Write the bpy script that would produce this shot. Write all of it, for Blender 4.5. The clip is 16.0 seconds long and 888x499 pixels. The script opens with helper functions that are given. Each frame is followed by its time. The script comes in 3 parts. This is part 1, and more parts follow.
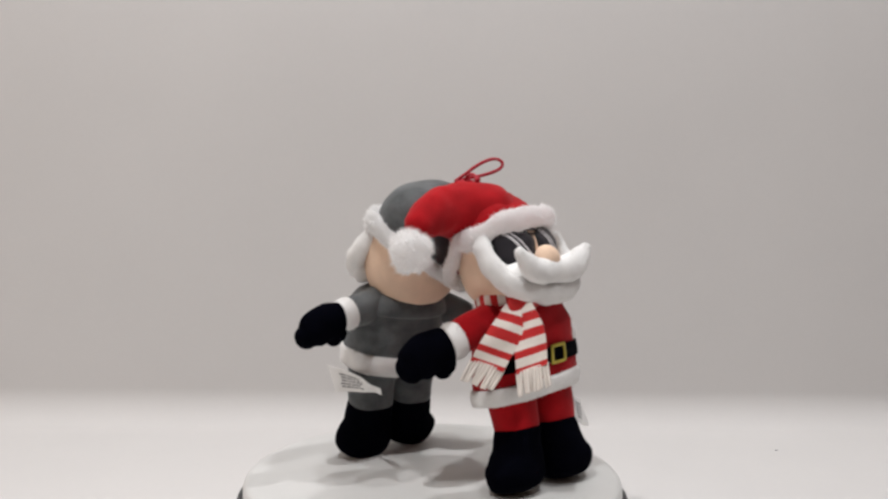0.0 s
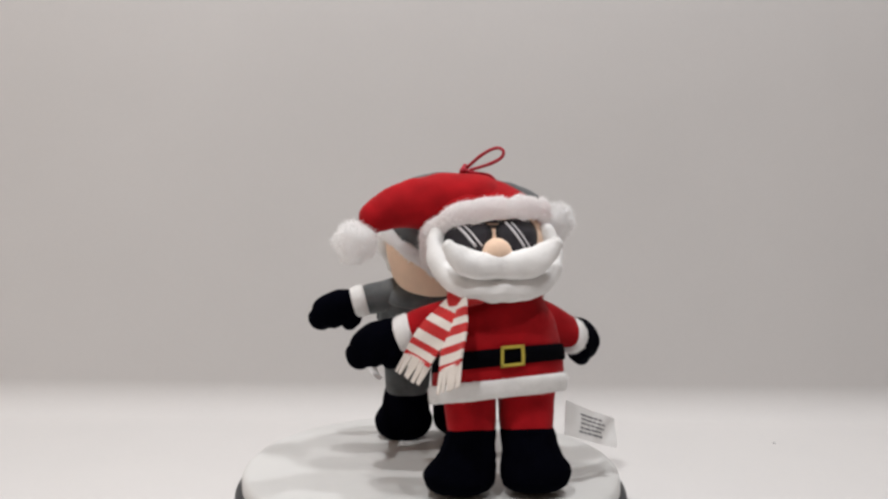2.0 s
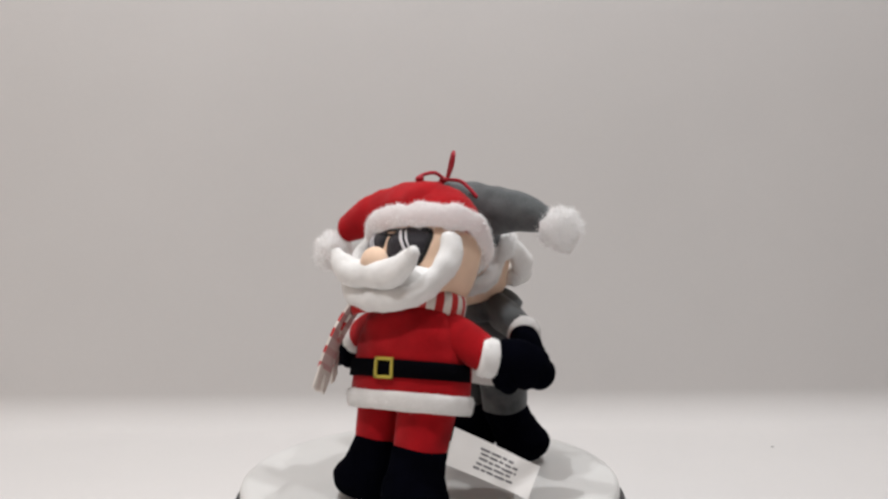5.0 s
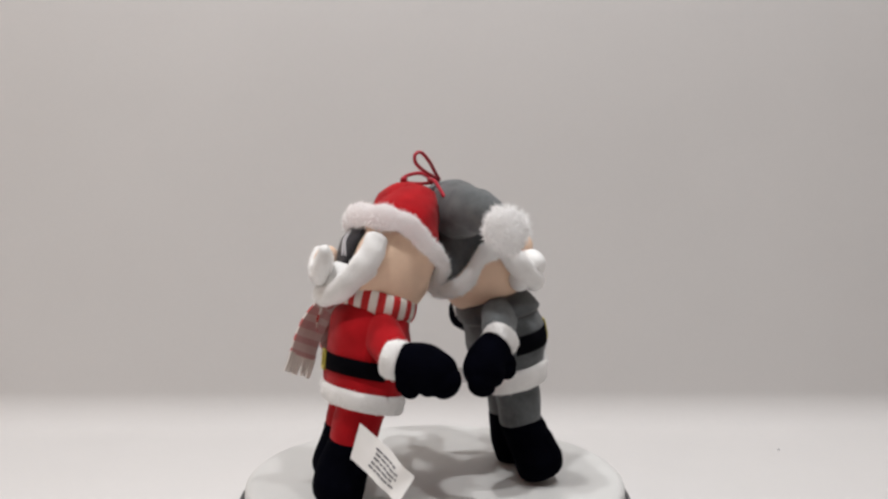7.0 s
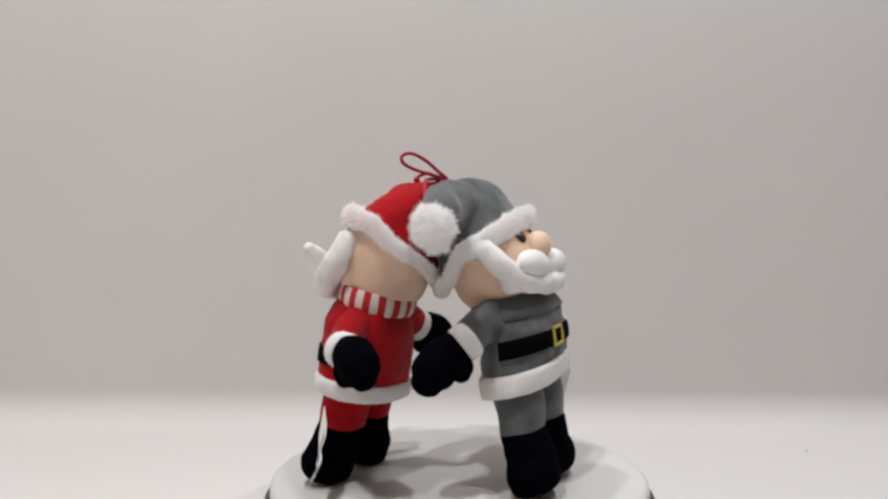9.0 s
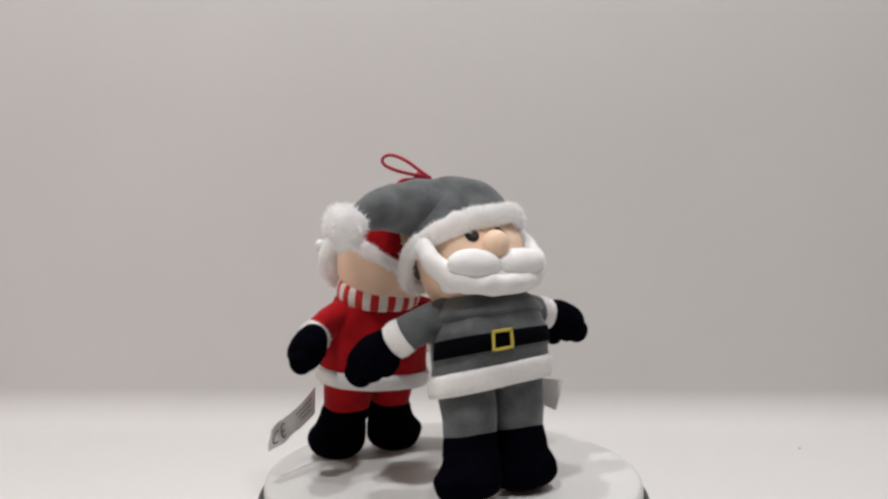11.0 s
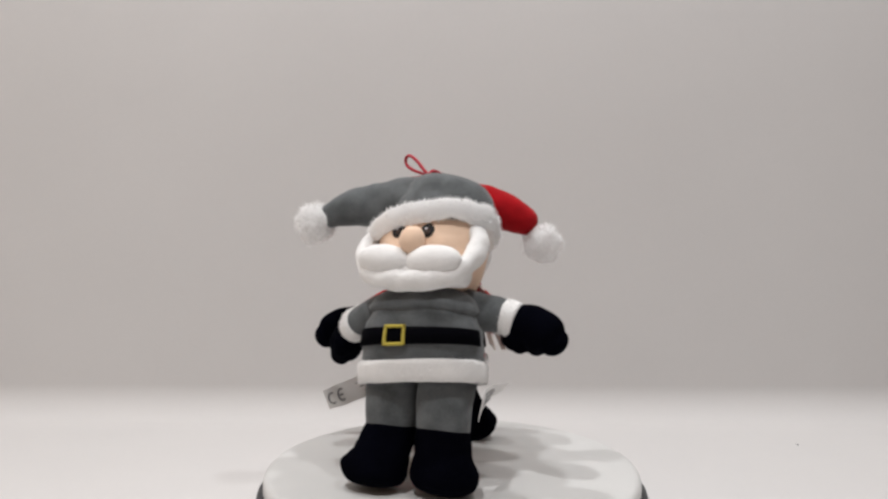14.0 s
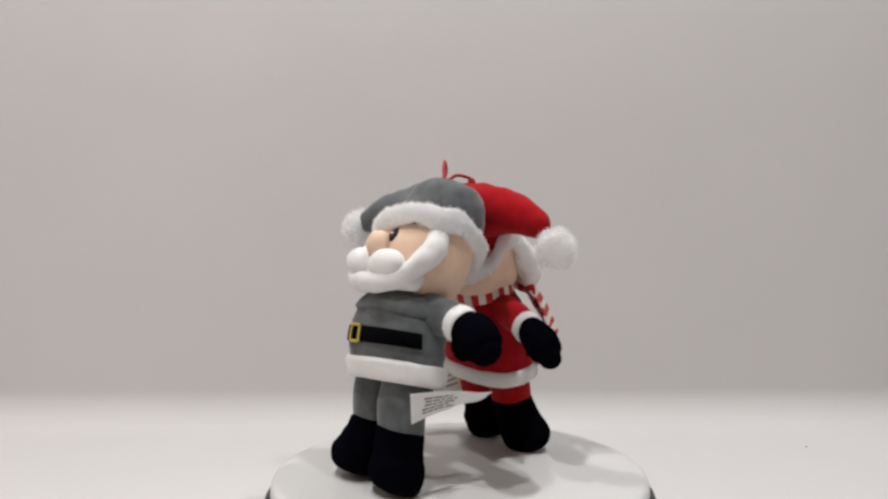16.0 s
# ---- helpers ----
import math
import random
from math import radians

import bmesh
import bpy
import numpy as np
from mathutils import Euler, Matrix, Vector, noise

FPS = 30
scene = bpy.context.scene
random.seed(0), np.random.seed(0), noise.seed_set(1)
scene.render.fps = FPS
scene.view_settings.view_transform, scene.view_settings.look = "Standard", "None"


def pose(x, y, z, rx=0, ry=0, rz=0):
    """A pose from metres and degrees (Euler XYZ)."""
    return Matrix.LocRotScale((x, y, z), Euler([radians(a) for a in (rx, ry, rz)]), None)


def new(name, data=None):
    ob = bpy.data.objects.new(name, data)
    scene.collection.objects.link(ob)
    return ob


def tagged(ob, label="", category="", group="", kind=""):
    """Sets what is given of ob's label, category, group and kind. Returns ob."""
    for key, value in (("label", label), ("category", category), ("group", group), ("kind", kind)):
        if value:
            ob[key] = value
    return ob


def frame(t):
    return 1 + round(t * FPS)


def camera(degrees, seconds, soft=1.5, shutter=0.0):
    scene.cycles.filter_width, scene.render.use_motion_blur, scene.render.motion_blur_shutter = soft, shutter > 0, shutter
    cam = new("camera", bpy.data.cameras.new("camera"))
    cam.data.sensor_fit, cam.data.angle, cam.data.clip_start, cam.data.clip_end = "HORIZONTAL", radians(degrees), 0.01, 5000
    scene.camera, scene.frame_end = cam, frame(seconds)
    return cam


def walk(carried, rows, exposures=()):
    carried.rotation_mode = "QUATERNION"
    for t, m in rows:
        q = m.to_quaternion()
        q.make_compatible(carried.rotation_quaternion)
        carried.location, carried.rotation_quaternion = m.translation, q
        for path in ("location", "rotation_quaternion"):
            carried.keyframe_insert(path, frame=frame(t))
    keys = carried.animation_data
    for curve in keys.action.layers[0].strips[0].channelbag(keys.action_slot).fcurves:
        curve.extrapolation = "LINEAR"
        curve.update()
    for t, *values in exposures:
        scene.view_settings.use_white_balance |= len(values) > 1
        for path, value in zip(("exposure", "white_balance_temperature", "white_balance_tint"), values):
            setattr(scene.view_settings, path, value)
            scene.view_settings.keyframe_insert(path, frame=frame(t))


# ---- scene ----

# ---------------------------------------------------------------- camera
EYE = (0.0, -0.523, 0.1654)
cam = camera(60.0, 16.0, soft=2.6)
# seconds, yaw, pitch, lean of the camera; turn of the table
SHOT = [
    (0.0, -0.65, -1.63, -0.48, 0.0), (0.5, -0.88, -1.63, -0.38, -8.68), (1.0, -0.66, -1.87, -0.56, -17.34),
    (1.5, -0.42, -2.19, -0.69, -25.96), (2.0, -0.7, -2.19, -0.64, -34.58), (2.5, -0.87, -2.5, -0.45, -43.12),
    (3.0, -0.96, -2.32, -0.21, -51.48), (3.5, -1.29, -2.3, -0.18, -59.86), (4.0, -1.33, -1.79, 0.33, -68.38),
    (6.5, -0.66, -1.47, -0.09, -111.69), (7.0, -0.61, -1.52, -0.09, -120.32), (7.5, -0.53, -1.27, -0.15, -128.95),
    (8.0, 0.45, -1.36, -0.06, -137.52), (8.5, 0.86, -1.6, -0.19, -146.02), (9.0, 1.11, -1.6, 0.04, -154.5),
    (11.5, 0.62, -1.8, 0.07, -196.97), (12.0, 1.06, -1.88, 0.18, -205.48), (12.5, 0.87, -1.78, 0.02, -214.06),
    (13.0, 0.91, -1.82, -0.16, -222.66), (13.5, 0.71, -1.98, -0.12, -231.21), (14.0, 0.6, -1.99, -0.03, -239.68),
    (14.5, 0.56, -2.13, -0.25, -248.18), (15.0, 0.7, -2.2, 0.13, -256.85), (15.5, 0.74, -1.89, 0.07, -265.67),
    (16.0, 1.0, -1.69, 0.44, -274.57)]
walk(cam, [(t, pose(*EYE, 90 + pitch, lean, yaw)) for t, yaw, pitch, lean, _ in SHOT])

# ---------------------------------------------------------------- world and lamps
world = bpy.data.worlds.new("world")
scene.world = world
world.use_nodes = True
world.node_tree.nodes["Background"].inputs[0].default_value = (0.9, 0.92, 1.0, 1)
world.node_tree.nodes["Background"].inputs[1].default_value = 0.3
scene.view_settings.exposure = 0.0

FLOOR = -0.045
LAMPS = [((-0.32, -0.62, 1.5), 10.6), ((-0.32, 0.02, 1.5), 6.4), ((0.44, -0.62, 1.5), 5.4), ((0.44, 0.06, 1.5), 6.4)]
for place, watts in LAMPS:
    data = bpy.data.lights.new("led_lamp_light", "AREA")
    data.shape, data.size, data.size_y, data.energy, data.color = "RECTANGLE", 0.05, 0.05, watts, (0.985, 0.988, 1.0)
    lamp = new("led_lamp_light", data)
    lamp.matrix_world = pose(*place)


# ---------------------------------------------------------------- materials
def shader(name, colour, rough=0.8, sheen=0.0, grain=0.0, grain_size=900.0, vary=0.12, vary_size=60.0, metal=0.0, spec=0.3, coat=0.0):
    mat = bpy.data.materials.new(name)
    mat.use_nodes = True
    nt = mat.node_tree
    b = nt.nodes["Principled BSDF"]
    b.inputs["Roughness"].default_value = rough
    b.inputs["Metallic"].default_value = metal
    b.inputs["Specular IOR Level"].default_value = spec
    b.inputs["Sheen Weight"].default_value = sheen
    b.inputs["Sheen Roughness"].default_value = 0.45
    b.inputs["Coat Weight"].default_value = coat
    tc = nt.nodes.new("ShaderNodeTexCoord")
    n1 = nt.nodes.new("ShaderNodeTexNoise")
    n1.inputs["Scale"].default_value = vary_size
    n1.inputs["Detail"].default_value = 4
    n2 = nt.nodes.new("ShaderNodeTexNoise")
    n2.inputs["Scale"].default_value = grain_size
    n2.inputs["Detail"].default_value = 2
    mix = nt.nodes.new("ShaderNodeMath")
    mix.operation = "MULTIPLY_ADD"
    mix.inputs[1].default_value = 0.35
    ramp = nt.nodes.new("ShaderNodeMix")
    ramp.data_type = "RGBA"
    lo = [c * (1 - vary) for c in colour]
    hi = [min(1.0, c * (1 + vary)) for c in colour]
    ramp.inputs[6].default_value = (*lo, 1)
    ramp.inputs[7].default_value = (*hi, 1)
    nt.links.new(tc.outputs["Object"], n1.inputs["Vector"])
    nt.links.new(tc.outputs["Object"], n2.inputs["Vector"])
    nt.links.new(n2.outputs[0], mix.inputs[0])
    nt.links.new(n1.outputs[0], mix.inputs[2])
    sub = nt.nodes.new("ShaderNodeMapRange")
    sub.inputs[1].default_value, sub.inputs[2].default_value = 0.4, 0.95
    nt.links.new(mix.outputs[0], sub.inputs[0])
    nt.links.new(sub.outputs[0], ramp.inputs[0])
    nt.links.new(ramp.outputs[2], b.inputs["Base Color"])
    if grain:
        bump = nt.nodes.new("ShaderNodeBump")
        bump.inputs["Strength"].default_value = grain
        bump.inputs["Distance"].default_value = 0.0006
        nt.links.new(n2.outputs[0], bump.inputs["Height"])
        nt.links.new(bump.outputs[0], b.inputs["Normal"])
    return mat


def plush(name, colour, sheen=0.25, vary=0.16, spec=0.12):
    return shader(name, colour, rough=0.92, sheen=sheen, grain=0.55, grain_size=1100, vary=vary, vary_size=70, spec=spec)


RED = plush("red_velour", (0.36, 0.006, 0.010), 0.08, 0.25)
GREY = plush("grey_velour", (0.104, 0.111, 0.114), 0.28, 0.42)
BLACK = plush("black_velour", (0.0011, 0.0013, 0.0032), 0.0, 0.3, 0.015)
WHITE = plush("white_velour", (0.81, 0.80, 0.785), 0.15, 0.09)
FUR = plush("white_fur", (0.95, 0.945, 0.94), 0.3, 0.03)
tree = FUR.node_tree
thin = tree.nodes.new("ShaderNodeBsdfTranslucent")
thin.inputs["Color"].default_value = (0.97, 0.965, 0.96, 1)
blend = tree.nodes.new("ShaderNodeMixShader")
blend.inputs[0].default_value = 0.5
tree.links.new(tree.nodes["Principled BSDF"].outputs[0], blend.inputs[1])
tree.links.new(thin.outputs[0], blend.inputs[2])
tree.links.new(blend.outputs[0], tree.nodes["Material Output"].inputs["Surface"])
SKIN = plush("peach_velour", (0.82, 0.595, 0.44), 0.15, 0.08)
BELT = shader("black_felt", (0.0018, 0.0018, 0.0030), 0.9, 0.0, 0.5, 1500, spec=0.03)
THREAD_Y = shader("yellow_thread", (0.52, 0.42, 0.06), 0.7, 0.1, 0.6, 2200)
LENS = shader("charcoal_embroidery", (0.016, 0.013, 0.018), 0.6, 0.1, 0.6, 2200)
RIM = shader("black_embroidery", (0.006, 0.006, 0.007), 0.6, 0.05, 0.6, 2200)
GLINT = shader("white_embroidery", (0.70, 0.68, 0.70), 0.7, 0.1, 0.5, 2200)
BROWN = shader("brown_embroidery", (0.035, 0.016, 0.010), 0.6, 0.05, 0.5, 2200)
KNIT_R = shader("red_felt", (0.52, 0.025, 0.025), 0.9, 0.15, 0.6, 1400)
KNIT_P = shader("pale_red_felt", (0.54, 0.31, 0.29), 0.9, 0.15, 0.6, 1400)
KNIT_B = shader("cream_felt_reverse", (0.62, 0.47, 0.44), 0.9, 0.15, 0.6, 1400)
KNIT_W = shader("cream_felt", (0.77, 0.71, 0.65), 0.9, 0.15, 0.6, 1400)
CORD = shader("red_cord_fibre", (0.42, 0.012, 0.03), 0.7, 0.15, 0.7, 1800)
SATIN = shader("white_satin", (0.80, 0.79, 0.775), 0.45, 0.1, 0.25, 1600, 0.05)
INK = shader("grey_ink", (0.16, 0.16, 0.17), 0.7)
PLASTIC = shader("white_plastic", (0.62, 0.616, 0.60), 0.38, 0, 0.05, 500, 0.03, 25, spec=0.4)
DARK = shader("dark_plastic", (0.035, 0.037, 0.040), 0.45, 0, 0.1, 700, 0.1, 30, spec=0.4)
PAPER = shader("backdrop_vinyl", (0.618, 0.600, 0.588), 0.75, 0, 0.05, 300, 0.02, 6, spec=0.2)
# For walls out of view, dark and warm to hold down bounce light.
ENCLOSURE = shader("dark_enclosure", (0.085, 0.058, 0.046), 0.9, 0, 0.1, 300, 0.03, 8)
# Added reflector out of view: bounces warm fill onto the backdrop's left.
REFLECTOR = shader("warm_fill_reflector", (0.60, 0.51, 0.435), 0.8, 0, 0.1, 300, 0.03, 8)
METAL = shader("lamp_aluminium", (0.6, 0.6, 0.6), 0.4, 0, 0, 300, 0.04, 20, metal=0.9)
SPECK = shader("grey_dirt", (0.12, 0.12, 0.14), 0.9)
GLOW = bpy.data.materials.new("led_diffuser")
GLOW.use_nodes = True
GLOW.node_tree.nodes["Principled BSDF"].inputs["Emission Color"].default_value = (1, 0.955, 0.9, 1)
GLOW.node_tree.nodes["Principled BSDF"].inputs["Emission Strength"].default_value = 3.0


# ---------------------------------------------------------------- mesh tools (millimetres in, metres out)
class Clay:
    """Vertices, faces and materials gathered for one mesh."""

    def __init__(self):
        self.v, self.f, self.m, self.mats = [], [], [], []

    def slot(self, mat):
        if mat not in self.mats:
            self.mats.append(mat)
        return self.mats.index(mat)

    def rings(self, rings, mat, cap=True, loop=True):
        """Skin over rings of points; mat may be a function of ring and segment."""
        n, base = len(rings[0]), len(self.v)
        for r in rings:
            self.v.extend(tuple(p) for p in r)
        for i in range(len(rings) - 1):
            for j in range(n if loop else n - 1):
                k = (j + 1) % n
                a, b = base + i * n, base + (i + 1) * n
                self.f.append((a + j, a + k, b + k, b + j))
                self.m.append(self.slot(mat(i, j) if callable(mat) else mat))
        if cap:
            m = mat(0, 0) if callable(mat) else mat
            for i, flip in ((0, True), (len(rings) - 1, False)):
                c = np.mean(np.array(rings[i]), axis=0)
                self.v.append(tuple(c))
                for j in range(n):
                    a, b = base + i * n + j, base + i * n + (j + 1) % n
                    self.f.append((b, a, len(self.v) - 1) if flip else (a, b, len(self.v) - 1))
                    self.m.append(self.slot(m))

    def blade(self, root, tip, side, mat):
        """A thin flat hair."""
        i = len(self.v)
        self.v.extend(tuple(q) for q in (root + side, root - side, tip))
        self.f.append((i, i + 1, i + 2))
        self.m.append(self.slot(mat))

    def mesh(self, name, smooth=True):
        me = bpy.data.meshes.new(name)
        me.from_pydata([(x * 0.001, y * 0.001, z * 0.001) for x, y, z in self.v], [], self.f)
        for mat in self.mats:
            me.materials.append(mat)
        me.polygons.foreach_set("material_index", self.m)
        me.polygons.foreach_set("use_smooth", [smooth] * len(self.f))
        bm = bmesh.new()
        bm.from_mesh(me)
        bmesh.ops.recalc_face_normals(bm, faces=bm.faces)
        bm.to_mesh(me)
        bm.free()
        return me


def spline(rows, steps):
    """Catmull-Rom through rows of numbers."""
    p = np.array(rows, float)
    p = np.vstack([2 * p[0] - p[1], p, 2 * p[-1] - p[-2]])
    out = []
    for i in range(1, len(p) - 2):
        for s in range(steps):
            t = s / steps
            a, b, c, d = p[i - 1], p[i], p[i + 1], p[i + 2]
            out.append(0.5 * (2 * b + (c - a) * t + (2 * a - 5 * b + 4 * c - d) * t * t + (3 * b - a - 3 * c + d) * t ** 3))
    out.append(p[-2])
    return np.array(out)


def lump(p, size, amount, seed=0.0):
    v = Vector((p[0] / size + seed, p[1] / size, p[2] / size))
    return amount * noise.noise(v)


def column(clay, rows, mat, seg=40, steps=4, tilt=None, n=2.3, wobble=0.5, cap=True, crease=0.0):
    """A body of level rings: rows of z, cx, cy, rx, ry. tilt(x, y, z) gives an added height."""
    rings = []
    for z, cx, cy, rx, ry in spline(rows, steps):
        ring = []
        for j in range(seg):
            a = 2 * math.pi * j / seg
            c, s = math.cos(a), math.sin(a)
            x = cx + max(rx, 0.2) * math.copysign(abs(c) ** (2 / n), c)
            y = cy + max(ry, 0.2) * math.copysign(abs(s) ** (2 / n), s)
            d = lump((x, y, z), 11, wobble, cx) + lump((x * 0.35, y * 0.35, z * 1.6), 10, crease, 2.0 + cx)
            ring.append((x + d * c, y + d * s, z + (tilt(x, y, z) if tilt else 0)))
        rings.append(ring)
    clay.rings(rings, mat, cap)
    return rings


def limb(clay, rows, mat, ref=(0, 0, 1), seg=22, steps=5, wobble=0.35, round_ends=(True, True), flat=1.0):
    """A tube along rows of x, y, z, r, s: r across, s along ref. Rounded ends."""
    p = spline(rows, steps)
    ref = Vector(ref)
    rings = []
    tang = [Vector(p[min(i + 1, len(p) - 1)][:3] - p[max(i - 1, 0)][:3]).normalized() for i in range(len(p))]

    def ring(c, t, r, s):
        side = t.cross(ref).normalized()
        up = side.cross(t).normalized()
        out = []
        for j in range(seg):
            a = 2 * math.pi * j / seg
            q = Vector(c) + side * (math.cos(a) * r) + up * (math.sin(a) * s)
            d = lump(q, 9, wobble, 3.1)
            out.append(q + (side * math.cos(a) + up * math.sin(a)) * d)
        return out

    def end(i, sign):
        got = []
        c, t, r, s = Vector(p[i][:3]), tang[i], p[i][3], p[i][4]
        for k in range(1, 5):
            a = k / 5 * math.pi / 2
            got.append(ring(c + t * (sign * math.sin(a) * min(r, s) * flat), t, r * math.cos(a), s * math.cos(a)))
        return got

    if round_ends[0]:
        rings += end(0, -1)[::-1]
    rings += [ring(p[i][:3], tang[i], p[i][3], p[i][4]) for i in range(len(p))]
    if round_ends[1]:
        rings += end(len(p) - 1, 1)
    clay.rings(rings, mat)
    return rings


def ball(clay, c, r, mat, seg=24, wobble=0.3, turn=None):
    rings = []
    m = turn or Matrix.Identity(3)
    for i in range(1, 14):
        a = math.pi * i / 14
        ring = []
        for j in range(seg):
            b = 2 * math.pi * j / seg
            d = Vector((math.sin(a) * math.cos(b), math.sin(a) * math.sin(b), math.cos(a)))
            q = Vector(c) + m @ Vector((d.x * r[0], d.y * r[1], d.z * r[2]))
            ring.append(q + (m @ d) * lump(q, 7, wobble, 5.0))
        rings.append(ring)
    clay.rings(rings, mat)
    return rings


def tufts(clay, rings, count, length, width, mat, rnd):
    """Short fur blades standing on a skin of rings."""
    n = len(rings[0])
    mid = Vector(np.mean(np.array([np.array(r) for r in rings]).reshape(-1, 3), axis=0))
    made = 0
    for _ in range(count * 3):
        if made >= count:
            break
        i, j = rnd.randrange(len(rings) - 1), rnd.randrange(n)
        a, b, c = Vector(rings[i][j]), Vector(rings[i][(j + 1) % n]), Vector(rings[i + 1][j])
        q = a + (b - a) * rnd.random() + (c - a) * rnd.random()
        centre = Vector(np.mean(np.array(rings[i]), axis=0))
        out = (q - centre)
        if len(rings) < 16:
            out = q - mid
        if out.length < 1e-6:
            continue
        out.normalize()
        way = (out + Vector((rnd.gauss(0, 0.7), rnd.gauss(0, 0.7), rnd.gauss(0, 0.7)))).normalized()
        side = way.cross(Vector((rnd.random() - 0.5, rnd.random() - 0.5, rnd.random() - 0.5))).normalized() * width * 0.5
        tip = q + way * length * rnd.uniform(0.5, 1.1)
        clay.blade(q, tip, side, mat)
        made += 1


def part(name, me, parent, label="", smooth=True):
    ob = new(name, me)
    ob.parent = parent
    if label:
        tagged(ob, label)
    return ob


def box_mesh(name, lo, hi, mat, bevel=0.0):
    bm = bmesh.new()
    bmesh.ops.create_cube(bm, size=1)
    for v in bm.verts:
        v.co = [l + (h - l) * (c + 0.5) for l, h, c in zip(lo, hi, v.co)]
    if bevel:
        bmesh.ops.bevel(bm, geom=bm.edges[:], offset=bevel, segments=2, affect="EDGES")
    me = bpy.data.meshes.new(name)
    bm.to_mesh(me)
    bm.free()
    me.materials.append(mat)
    return me


# ---------------------------------------------------------------- the backdrop and added unseen walls
def backdrop():
    """One sheet: level floor, a soft bend, and the rising wall; 3 mm thick."""
    line = [(-1.05, FLOOR), (-0.6, FLOOR), (0.0, FLOOR), (0.15, FLOOR), (0.22, FLOOR)]
    bend, back = 0.036, 0.302
    for i in range(13):
        a = math.pi / 2 * i / 12
        line.append((back - bend + bend * math.sin(a), FLOOR + bend - bend * math.cos(a)))
    line += [(back, 0.3), (back, 0.8), (back, 1.74)]
    xs = [-1.0 + 0.1 * i for i in range(21)]
    clay = Clay()
    front = [[(x * 1000, y * 1000, z * 1000) for x in xs] for y, z in line]
    clay.rings(front, PAPER, cap=False, loop=False)
    back_rows = [[(x * 1000, (y + 0.003) * 1000, (z - 0.003) * 1000) for x in xs] for y, z in line]
    clay.rings(back_rows, PAPER, cap=False, loop=False)
    return tagged(new("backdrop", clay.mesh("backdrop")), "seamless pale warm grey sheet sweeping from floor to wall", "backdrop", kind="structure")


backdrop()
# Added unseen walls: dark ones limit bounce, the west one reflects fill.
for name, lo, hi in (("wall_west", (-1.03, -1.05, FLOOR - 0.02), (-1.003, 0.47, 1.75)), ("wall_east", (1.003, -1.05, FLOOR - 0.02), (1.03, 0.47, 1.75)),
                     ("wall_south", (-1.03, -1.08, FLOOR - 0.02), (1.03, -1.053, 1.75)), ("ceiling", (-1.03, -1.08, 1.752), (1.03, 0.47, 1.78))):
    tagged(new(name, box_mesh(name, lo, hi, REFLECTOR if name == "wall_west" else ENCLOSURE)), "pale warm reflector wall added out of view for fill light" if name == "wall_west" else "plain dark wall added out of view to limit bounce light", "wall" if name != "ceiling" else "ceiling", kind="structure")
tagged(new("dirt_speck", box_mesh("dirt_speck", (0.327, 0.202, FLOOR), (0.3285, 0.2035, FLOOR + 0.0006), SPECK)), "tiny grey speck on the white sheet", "speck")


def led_lamp(place):
    ob = new("led_lamp")
    ob.matrix_world = pose(*place)
    part("housing", box_mesh("housing", (-0.042, -0.042, 0.004), (0.042, 0.042, 0.03), METAL, 0.002), ob)
    part("diffuser", box_mesh("diffuser", (-0.032, -0.032, 0.001), (0.032, 0.032, 0.0035), GLOW), ob, "glowing white diffuser plate")
    for x in (-0.03, 0.03):
        part("hanger", box_mesh("hanger", (x - 0.004, -0.002, 0.03), (x + 0.004, 0.002, 0.252), METAL), ob)
    return tagged(ob, "small square aluminium led lamp hanging over the turntable", "lamp", "led lamps")


for place, _ in LAMPS:
    led_lamp(place)


# ---------------------------------------------------------------- turntable
def lathe(name, profile, mat, seg=128):
    clay = Clay()
    clay.rings([[(r * math.cos(2 * math.pi * j / seg), r * math.sin(2 * math.pi * j / seg), z) for j in range(seg)] for r, z in profile], mat)
    return clay.mesh(name)


turntable = tagged(new("turntable"), "round white motorised turntable with a dark base", "turntable")
turntable.location = (0, 0, 0)
part("base", lathe("base", [(120, -45), (129.5, -44.5), (131, -43), (131, -15), (130.3, -12.7), (128.5, -11.6), (100, -11.6)], DARK), turntable, "dark grey plastic base ring")
top_disc = part("top_disc", lathe("top_disc", [(90, -11), (124, -11), (126.0, -10.6), (126.5, -9.4), (126.5, -4.5), (125.8, -2.2), (124.2, -0.7), (121.5, -0.05), (110, 0), (40, 0)], PLASTIC), turntable, "glossy white round plate")
for a in range(4):
    foot = part("rubber_foot", lathe("rubber_foot", [(6, -45.4), (8, -45.2), (8, -44), (6, -43.8)], DARK, 20), turntable)
    foot.location = (0.1 * math.cos(a * math.pi / 2 + 0.78), 0.1 * math.sin(a * math.pi / 2 + 0.78), 0)


# ---------------------------------------------------------------- the two plush dolls
HEAD = [(118, 1, -4, 19, 17), (124, 1, -4, 26, 23), (133, 1, -4, 31.5, 27), (146, 1, -4, 34.5, 29.5), (158, 1, -3, 35.5, 29.5), (169, 0.5, -0.5, 33, 26), (178, 0, 3, 25, 18), (184, 0, 4, 10, 8)]


def head_front(x, z, out):
    """A point on the front of the head at x, z, lifted by out."""
    rows = np.array(HEAD)
    cx, cy, rx, ry = (np.interp(z, rows[:, 0], rows[:, k]) for k in (1, 2, 3, 4))
    u = min(abs((x - cx) / rx), 0.97)
    return (x, cy - ry * (1 - u ** 2.3) ** (1 / 2.3) - out, z)


